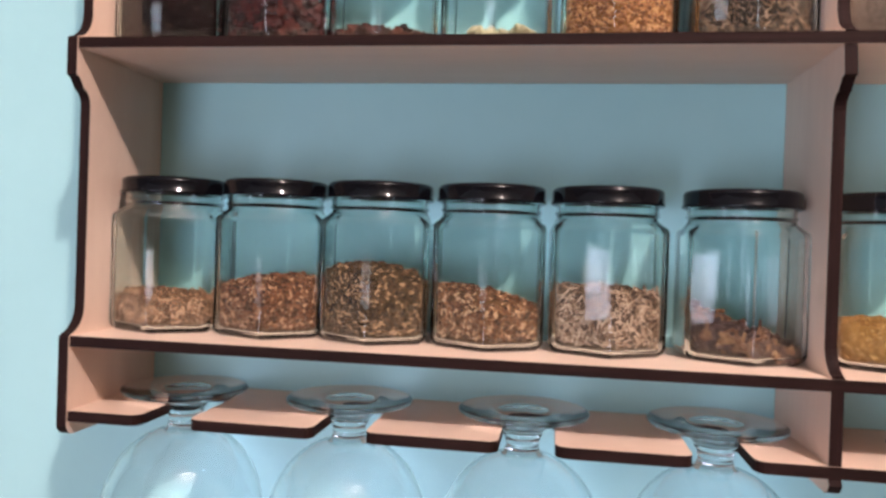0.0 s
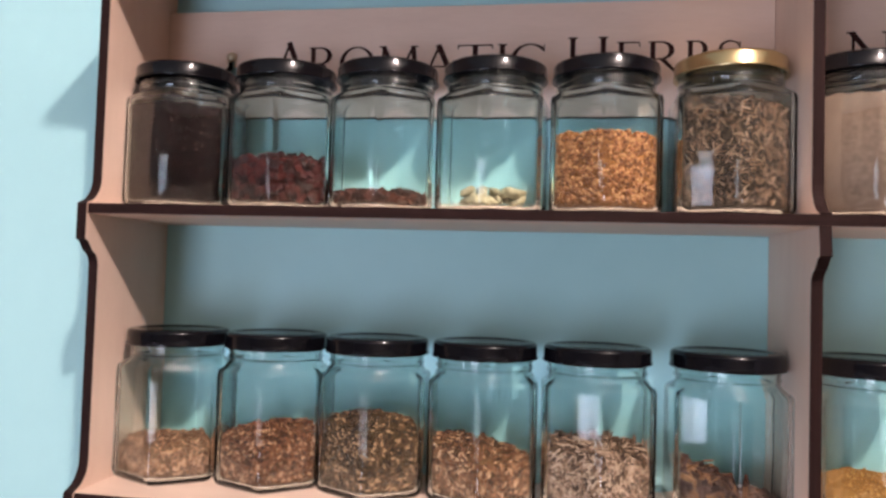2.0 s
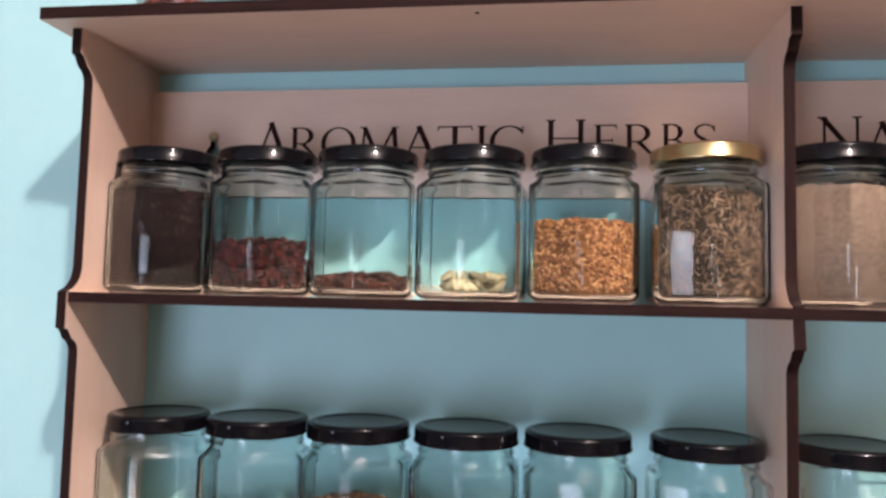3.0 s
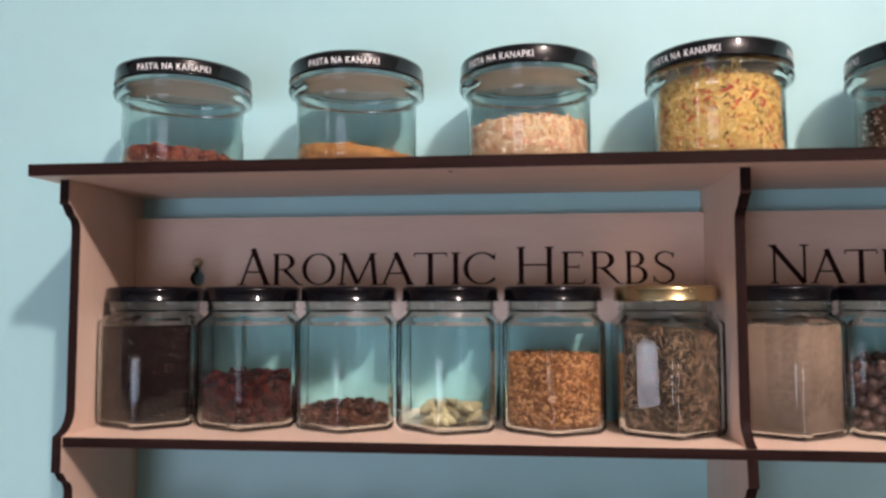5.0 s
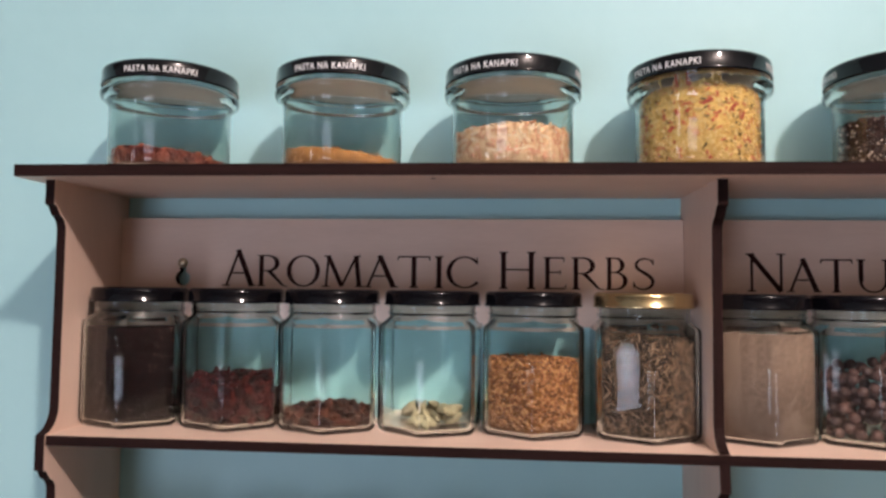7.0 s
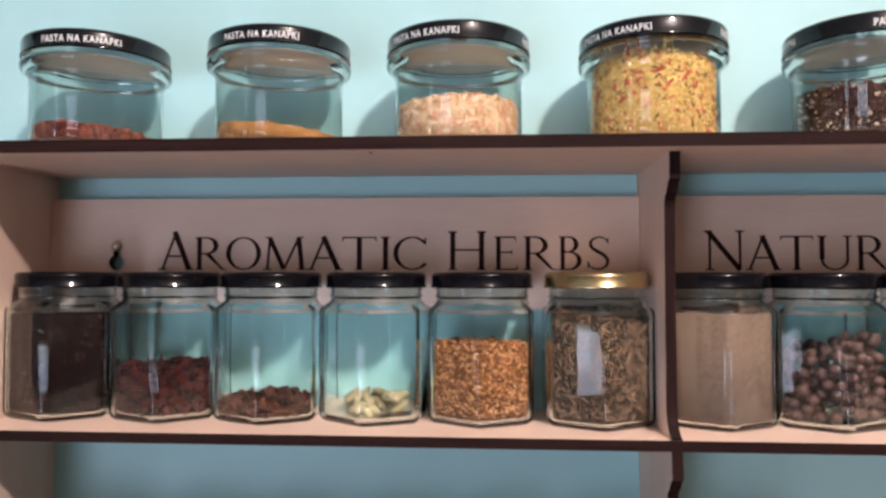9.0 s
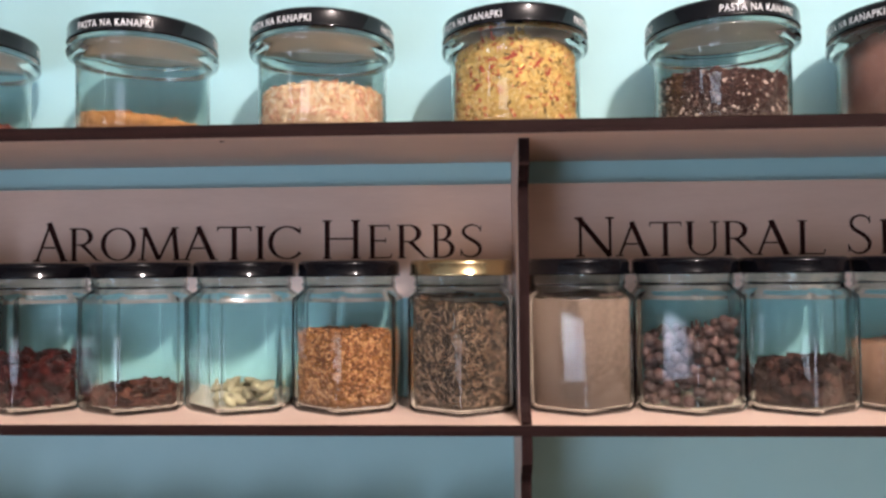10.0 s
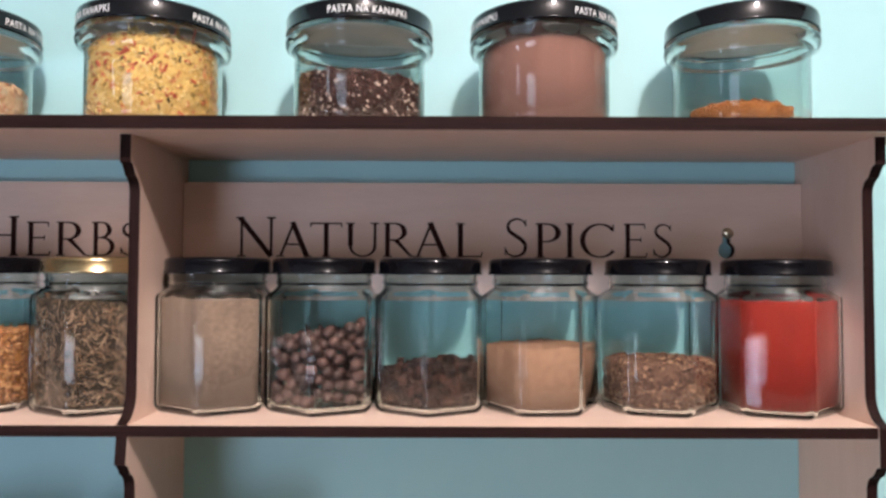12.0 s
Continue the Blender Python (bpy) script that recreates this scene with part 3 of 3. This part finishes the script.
herb(0.2292, S2, 0.0016, 0.024, m, [("flake", 0.0016, 2200, 640, G("tawny_herb_bits", [(0.38, 0.20, 0.10), (0.22, 0.11, 0.06), (0.78, 0.56, 0.36), (0.07, 0.038, 0.025), (0.26, 0.13, 0.07)]))], "hexagonal glass jar with sloping tawny herb flakes", what="tawny herb flakes", heaped=(0.004, -0.22, 0))
m = powder("dried_needles_bed", (0.20, 0.14, 0.09), (0.09, 0.06, 0.04))
herb(0.2952, S2, 0.002, 0.030, m, [("needle", 0.0033, 2300, 560, G("needle_bits", [(0.50, 0.38, 0.28), (0.26, 0.17, 0.11), (0.72, 0.60, 0.48), (0.10, 0.065, 0.045)]))], "hexagonal glass jar one third full of dried needles", what="dry grey brown needle leaves", heaped=(0.001, -0.03, 0))
m = powder("dried_leaf_bed", (0.14, 0.08, 0.06), (0.06, 0.04, 0.035))
herb(0.3680, S2, 0.001, 0.011, m, [("flake", 0.0038, 300, 200, G("leaf_bits", [(0.22, 0.12, 0.07), (0.14, 0.09, 0.08), (0.32, 0.19, 0.10), (0.08, 0.05, 0.045)]))], "hexagonal glass jar with a slanting heap of dried leaves", what="dark crumpled leaf pieces", heaped=(0.002, -0.42, 0))
# lower row, second bay
m = powder("golden_grain", (0.46, 0.25, 0.08), (0.45, 0.25, 0.07), 300)
herb(0.4450, S2, 0.0, 0.020, m, [("crumb", 0.0006, 700, 300, G("golden_grain_bits", [(0.70, 0.42, 0.14), (0.56, 0.32, 0.08), (0.75, 0.5, 0.2)]))], "hexagonal glass jar with golden fine grain", what="golden fine grain")

# upper row, first bay
m = powder("dark_ground_berry", (0.013, 0.004, 0.0045), (0.006, 0.002, 0.003))
herb(0.0305, S1, 0.005, 0.063, m, [("crumb", 0.0007, 500, 60, G("dark_berry_bits", [(0.018, 0.006, 0.006), (0.008, 0.004, 0.004), (0.013, 0.005, 0.006), (0.12, 0.07, 0.06)]))], "hexagonal glass jar full of dark ground spice", what="dark purple brown ground spice")
m = powder("red_berry_bed", (0.075, 0.016, 0.014), (0.035, 0.01, 0.01))
herb(0.0982, S1, 0.006, 0.0275, m, [("crumb", 0.0027, 420, 170, G("red_berry_bits", [(0.07, 0.010, 0.010), (0.035, 0.007, 0.007), (0.10, 0.018, 0.015), (0.018, 0.006, 0.007)], 0.45))], "hexagonal glass jar half full of dark red berries", what="dark red dried berries", heaped=(0.001, 0.02, 0))
m = powder("red_flake_bed", (0.10, 0.03, 0.016), (0.05, 0.015, 0.01))
herb(0.1640, S1, 0.002, 0.0045, m, [("crumb", 0.0027, 150, 120, G("red_flake_bits", [(0.11, 0.028, 0.015), (0.06, 0.017, 0.010), (0.15, 0.05, 0.025), (0.035, 0.012, 0.009)], 0.5))], "hexagonal glass jar with a little red brown flakes", what="red brown dried flakes", heaped=(0.002, 0, 0))
POD_JAR = (0.2310, S1, -0.004)
m = powder("fenugreek_bed", (0.42, 0.20, 0.07), (0.25, 0.11, 0.04))
herb(0.2970, S1, -0.001, 0.0445, m, [("seed", 0.00155, 3200, 640, G("tan_seed_bits", [(0.56, 0.30, 0.13), (0.38, 0.17, 0.07), (0.72, 0.43, 0.20), (0.22, 0.095, 0.04)], 0.55))], "hexagonal glass jar two thirds full of tan seeds", what="orange tan small seeds", heaped=(0.0, -0.02, 0))
m = powder("twig_bed", (0.10, 0.075, 0.05), (0.05, 0.04, 0.03))
herb(0.3668, S1, 0.001, 0.062, m, [("needle", 0.0023, 4200, 360, G("twig_bits", [(0.22, 0.155, 0.105), (0.05, 0.038, 0.03), (0.46, 0.35, 0.25), (0.03, 0.022, 0.018), (0.27, 0.17, 0.10)]))], "gold-lidded hexagonal glass jar full of dried twiggy herb", GOLD, what="grey brown twiggy herb", turn=1, y=YJ - 0.004, heaped=(0.001, -0.12, 0))

# upper row, second bay
m = powder("beige_ground_spice", (0.31, 0.235, 0.19), (0.23, 0.17, 0.135), 420, 0.5)
herb(0.4382, S1, 0.0, 0.0655, m, [], "hexagonal glass jar full of beige ground spice", what="beige ground spice packed to the shoulder", turn=0)
BALL_JAR = (0.5030, S1, -0.002)
m = powder("clove_bed", (0.055, 0.026, 0.020), (0.025, 0.014, 0.012))
herb(0.5675, S1, -0.001, 0.021, m, [("crumb", 0.0025, 380, 160, G("clove_bits", [(0.08, 0.04, 0.03), (0.045, 0.025, 0.02), (0.12, 0.06, 0.045), (0.03, 0.018, 0.016)]))], "hexagonal glass jar one third full of dark cloves", what="dark brown clove pieces", heaped=(0.002, 0.10, 0))
m = powder("tan_ground_spice", (0.46, 0.28, 0.19), (0.41, 0.245, 0.165), 300, 0.3)
herb(0.6345, S1, 0, 0.037, m, [], "hexagonal glass jar half full of tan powder", what="tan ground spice", turn=34, heaped=(0.0, 0.02, 0))
m = powder("brown_coarse_spice", (0.30, 0.18, 0.13), (0.17, 0.10, 0.075), 300)
herb(0.7060, S1, 0, 0.028, m, [("crumb", 0.0009, 900, 250, G("brown_coarse_bits", [(0.34, 0.20, 0.14), (0.22, 0.13, 0.095), (0.50, 0.33, 0.22), (0.13, 0.075, 0.055)]))], "hexagonal glass jar with coarse brown ground spice", what="coarse brown ground spice", turn=15)
m = powder("red_pepper_powder", (0.30, 0.026, 0.018), (0.36, 0.034, 0.022), 60, 0.25)
herb(0.7762, S1, 0, 0.0655, m, [], "hexagonal glass jar full of bright red powder", what="bright red ground pepper", turn=8, y=YJ - 0.004)


# cardamom pods and allspice berries, piece by piece
def pod_mesh():
    bm = bmesh.new()
    bmesh.ops.create_uvsphere(bm, u_segments=9, v_segments=7, radius=1.0)
    for v in bm.verts:
        t = v.co.z
        k = (1 - 0.35 * abs(t)) * (1 + 0.10 * math.cos(3 * math.atan2(v.co.y, v.co.x)))
        v.co = Vector((v.co.x * 0.0046 * k, v.co.y * 0.0034 * k, t * 0.0070))
    me = bpy.data.meshes.new("pod")
    bm.to_mesh(me)
    bm.free()
    me.polygons.foreach_set("use_smooth", np.ones(len(me.polygons), dtype=bool))
    return me


def object_random_material(name, a, b, rough):
    m = material(name, a, rough, second=b, scale=260, bump=0.5, bump_scale=500)
    n, l = m.node_tree.nodes, m.node_tree.links
    info = n.new("ShaderNodeObjectInfo")
    hsv = n.new("ShaderNodeHueSaturation")
    rng = n.new("ShaderNodeMapRange")
    rng.inputs["To Min"].default_value, rng.inputs["To Max"].default_value = 0.6, 1.3
    l.new(info.outputs["Random"], rng.inputs["Value"])
    l.new(rng.outputs[0], hsv.inputs["Value"])
    src = n["Principled BSDF"].inputs["Base Color"].links[0].from_socket
    l.new(src, hsv.inputs["Color"])
    l.new(hsv.outputs[0], n["Principled BSDF"].inputs["Base Color"])
    return m


jar = hex_jar(POD_JAR[0], YJ, POD_JAR[1], -6, BLACK, "hexagonal glass jar with a few pale green pods")
pod = pod_mesh()
pod.materials.append(object_random_material("pale_pod_skin", (0.42, 0.35, 0.21), (0.27, 0.22, 0.12), 0.6))
for k in range(26):
    ang, rad = RNG.uniform(0, 2 * math.pi), math.sqrt(RNG.uniform(0, 1)) * 0.0215
    layer = 0 if k < 17 else 1
    if k >= 17:
        rad *= 0.75
    ob = new("pod", pod)
    ob.matrix_world = pose(rad * math.sin(ang), -rad * math.cos(ang), FLOORZ + 0.0036 + layer * 0.0056, RNG.uniform(50, 130), RNG.uniform(-50, 50), RNG.uniform(0, 360))
    ob.parent = jar

jar = hex_jar(BALL_JAR[0], YJ, BALL_JAR[1], -3, BLACK, "hexagonal glass jar half full of round brown berries")
bm = bmesh.new()
bmesh.ops.create_icosphere(bm, subdivisions=2, radius=0.0039)
berry = bpy.data.meshes.new("berry")
bm.to_mesh(berry)
bm.free()
berry.polygons.foreach_set("use_smooth", np.ones(len(berry.polygons), dtype=bool))
berry.materials.append(object_random_material("round_berry_skin", (0.11, 0.044, 0.032), (0.055, 0.024, 0.020), 0.6))
packed = []
for k in range(7000):
    th, deep = RNG.uniform(0, 2 * math.pi), RNG.uniform(0, 1) ** 2 * 0.007
    r = hexr(th) - 0.0040 - deep
    x, y, z = r * math.sin(th), -r * math.cos(th), FLOORZ + 0.0038 + RNG.uniform(0, 1) * 0.052
    if z > FLOORZ + 0.045 + 0.20 * x + 0.10 * deep:
        continue
    if packed and np.min(np.sum((np.array(packed) - (x, y, z)) ** 2, axis=1)) < 0.0061 ** 2:
        continue
    packed.append((x, y, z))
for x, y, z in packed[:300]:
    ob = new("berry", berry)
    ob.matrix_world = pose(x, y, z, RNG.uniform(0, 360), RNG.uniform(0, 360), 0) @ Matrix.Diagonal((*[RNG.uniform(0.82, 1.02)] * 3, 1))
    ob.parent = jar


# ---- round jars on the top board ----
RR = 0.0390
ROUND = [(0, 0.0018), (0.026, 0.0016), (0.030, 0.0004), (0.033, 0.0), (0.0365, 0.0010), (0.0384, 0.0040), (RR, 0.008), (RR, 0.0405), (0.0392, 0.0440), (0.0405, 0.0465), (0.0434, 0.0484), (0.0444, 0.0510), (0.0442, 0.0532), (0.0428, 0.0546),
         (0.0404, 0.0556), (0.0400, 0.0625), (0.0392, 0.0634), (0.0384, 0.0630), (0.0384, 0.0556), (0.0392, 0.0510), (0.0386, 0.0470), (0.0375, 0.0430), (0.0372, 0.0405), (0.0372, 0.0075), (0.0356, 0.0046), (0.0320, 0.0032), (0, 0.0028)]
ROUND_LID = [(0, 0.0658), (0.0416, 0.0658), (0.0427, 0.0566), (0.0436, 0.0560), (0.0441, 0.0565), (0.0441, 0.0574), (0.0437, 0.0579), (0.0437, 0.0648), (0.0431, 0.0666), (0.0412, 0.0676), (0.038, 0.0676), (0.0365, 0.0668), (0, 0.0666)]
TEXT = {}


def lid_print(jar, turns):
    """The lettering round the rim of a lid: white condensed capitals."""
    if "me" not in TEXT:
        cu = bpy.data.curves.new("rim_print", "FONT")
        cu.body, cu.size, cu.align_x, cu.space_character = "PASTA NA KANAPKI", 1.0, "CENTER", 1.15
        cu.offset = 0.018
        tmp = new("rim_print", cu)
        bpy.context.view_layer.update()
        me = bpy.data.meshes.new_from_object(tmp.evaluated_get(bpy.context.evaluated_depsgraph_get()))
        bpy.data.objects.remove(tmp)
        xs = [v.co.x for v in me.vertices]
        wide = max(xs) - min(xs)
        for v in me.vertices:
            a = v.co.x / wide * radians(60)
            v.co = Vector((0.04385 * math.sin(a), -0.04385 * math.cos(a), 0.0590 + v.co.y * 0.0056))
        me.materials.append(PRINT)
        TEXT["me"] = me
    for a in turns:
        ob = new("rim_print", TEXT["me"])
        ob.rotation_euler = (0, 0, radians(a))
        under(ob, jar, "white capitals printed round the lid rim")


def round_jar(x, text_turn, height, core, grains, label, what, heaped=(0, 0, 0), y=-0.0475, lump=0.0012, wide=0.0362):
    jar = thing("spread_jar", pose(x, y, Z0 + TOP + 0.0002) @ Matrix.Diagonal((1, 1, 1.03, 1)), label, "jar", "round jars on the top board")
    ob = under(lathe("glass_body", ROUND, [GLASS], 96), jar, "clear round glass body")
    ob.visible_shadow = False
    under(lathe("lid", ROUND_LID, [BLACK], 96), jar, "glossy black metal lid")
    under(lathe("lid_lining", [(0, 0.0656), (0.0412, 0.0656), (0.0424, 0.0568), (0.0420, 0.0568), (0.0406, 0.0642), (0.0330, 0.0646), (0.0310, 0.0650), (0, 0.0650)], [LINER], 64), jar, "beige lining under the lid")
    if text_turn is not None:
        lid_print(jar, (text_turn, text_turn + 120, text_turn + 240))
    contents(jar, lambda th: wide, 0.0034, heap(height, *heaped), core, grains, what, lump)
    return jar


m = powder("red_pepper_flake_bed", (0.20, 0.05, 0.03), (0.12, 0.03, 0.02))
round_jar(0.0521, 15, 0.008, m, [("crumb", 0.0021, 220, 220, G("red_pepper_bits", [(0.28, 0.08, 0.05), (0.18, 0.045, 0.03), (0.34, 0.12, 0.07), (0.12, 0.03, 0.025)]))], "round black-lidded jar with a little red flakes", "brick red flakes", (0.003, -0.10, 0))
m = powder("turmeric_bed", (0.60, 0.32, 0.11), (0.46, 0.23, 0.075), 260)
round_jar(0.1705, 0, 0.009, m, [("crumb", 0.0006, 300, 300, G("turmeric_bits", [(0.72, 0.42, 0.16), (0.55, 0.29, 0.09), (0.64, 0.36, 0.14)]))], "round black-lidded jar with a little orange powder", "orange yellow powder", (0.002, -0.10, 0))
m = powder("beige_flake_bed", (1.0, 0.80, 0.52), (0.95, 0.70, 0.44), 160)
round_jar(0.2828, -27, 0.023, m, [("flake", 0.0021, 700, 380, G("beige_flake_bits", [(1.0, 0.88, 0.60), (0.86, 0.62, 0.38), (0.95, 0.56, 0.40), (1.0, 0.97, 0.74), (0.72, 0.46, 0.30)]))], "round black-lidded jar half full of beige flakes", "beige pink flakes", (0.004, 0.02, 0))
m = powder("yellow_mix_bed", (1.0, 0.76, 0.28), (0.95, 0.67, 0.22), 120)
round_jar(0.4008, -42, 0.0500, m, [("crumb", 0.0008, 2000, 100, G("yellow_mix_bits", [(1.0, 0.80, 0.30), (0.96, 0.70, 0.24), (1.0, 0.87, 0.40)])),
                                  ("flake", 0.0015, 480, 30, G("yellow_mix_specks", [(0.24, 0.20, 0.08), (0.70, 0.22, 0.12), (0.40, 0.30, 0.10), (0.80, 0.28, 0.14)])),
                                  ("flake", 0.0027, 110, 6, G("yellow_mix_red_flakes", [(0.75, 0.20, 0.10), (0.85, 0.34, 0.16), (0.60, 0.14, 0.08)]))], "round black-lidded jar full of yellow speckled seasoning", "yellow seasoning with dark and red specks")
m = powder("dark_seed_bed", (0.09, 0.045, 0.04), (0.04, 0.022, 0.02), 200)
round_jar(0.5246, 12, 0.027, m, [("seed", 0.0012, 1300, 420, G("dark_seed_bits", [(0.10, 0.05, 0.045), (0.06, 0.03, 0.03), (0.18, 0.10, 0.08), (0.85, 0.78, 0.72), (0.05, 0.028, 0.026)], 0.4))], "round black-lidded jar half full of dark seeds", "dark brown seeds with pale flecks", (0.002, -0.05, 0))
m = powder("mauve_brown_powder", (0.30, 0.165, 0.14), (0.34, 0.185, 0.155), 60, 0.15)
round_jar(0.6353, 46, 0.0500, m, [], "round black-lidded jar full of mauve brown powder", "mauve brown fine powder")
m = powder("orange_lump", (0.46, 0.19, 0.05), (0.34, 0.13, 0.035), 120)
round_jar(0.7544, None, 0.0075, m, [("crumb", 0.0008, 200, 300, G("orange_lump_bits", [(0.50, 0.22, 0.06), (0.40, 0.16, 0.045), (0.56, 0.28, 0.10)]))], "round jar with plain black lid and orange lump", "orange brown powder lump", (0.007, -0.03, 0), wide=0.029)


# ---- stemmed glasses hanging in the rack ----
# drawn upside down: the foot rests on the rack board, the bowl hangs below
FOOT = [(0, -0.0030), (0.0050, -0.0028), (0.0100, -0.0012), (0.0135, 0.0020), (0.0155, 0.0044), (0.0172, 0.0054), (0.0200, 0.0058), (0.0280, 0.0063), (0.0345, 0.0068), (0.0362, 0.0066), (0.0370, 0.0056), (0.0368, 0.0045), (0.0355, 0.0037), (0.0280, 0.0028), (0.0210, 0.0012), (0.0165, -0.0010), (0.0135, -0.0038), (0.0120, -0.0062), (0, -0.0062)]
STEM_TURN = [(0, -0.0063), (0.0119, -0.0063), (0.0100, -0.0095), (0.0092, -0.0135), (0.0100, -0.0170), (0.0120, -0.0190), (0, -0.0190)]


def smoothed(points, n):
    """A Catmull-Rom curve through (radius, height) pairs, n steps a span."""
    out = []
    for i in range(len(points) - 1):
        p = [Vector(points[max(0, min(len(points) - 1, k))]) for k in (i - 1, i, i + 1, i + 2)]
        for j in range(n):
            t = j / n
            out.append(0.5 * (2 * p[1] + (p[2] - p[0]) * t + (2 * p[0] - 5 * p[1] + 4 * p[2] - p[3]) * t * t + (3 * p[1] - p[0] - 3 * p[2] + p[3]) * t ** 3))
    return out + [Vector(points[-1])]


def shell(points, thick):
    """A thin wall: the outside from the axis to the rim, and back along the inside."""
    inside = []
    for i, p in enumerate(points):
        d = (points[min(i + 1, len(points) - 1)] - points[max(i - 1, 0)]).normalized()
        inside.append((max(0.0, p.x + d.y * thick), p.y - d.x * thick))
    inside[0] = (0.0, points[0].y - thick)
    return [tuple(p) for p in points] + inside[::-1]


BOWL = shell(smoothed([(0, -0.0191), (0.0115, -0.0193), (0.0200, -0.0217), (0.0290, -0.0275), (0.0375, -0.0370), (0.0440, -0.0505), (0.0476, -0.0660), (0.0482, -0.0800), (0.0460, -0.0980), (0.0410, -0.1140), (0.0360, -0.1240)], 5), 0.0006)
glass = thing("stemmed_glass", pose(0.0475, -0.047, ZR + TH + 0.0024), "clear stemmed drinking glass hanging upside down from rack board", "glass", "hanging stemmed glasses")
for name, profile in (("foot", FOOT), ("stem", STEM_TURN), ("bowl", BOWL)):
    piece = under(lathe(name, profile[::-1], [{"stem": CLEAR, "bowl": THIN, "foot": FOOT_GLASS}[name]], 80), glass)
    piece.visible_shadow = False
for x in (0.1505, 0.2520, 0.357):
    copy_thing(glass, pose(x, -0.047, ZR + TH + 0.0024))

# a small dark knot in the underside of the top board
under(lathe("knot", [(0, 0.0002), (0.0012, 0.0002), (0.0014, -0.0002), (0, -0.0003)], [BURNT], 14), shelf, "small dark knot in the plywood").location = (0.2365, -0.0965, Z0)
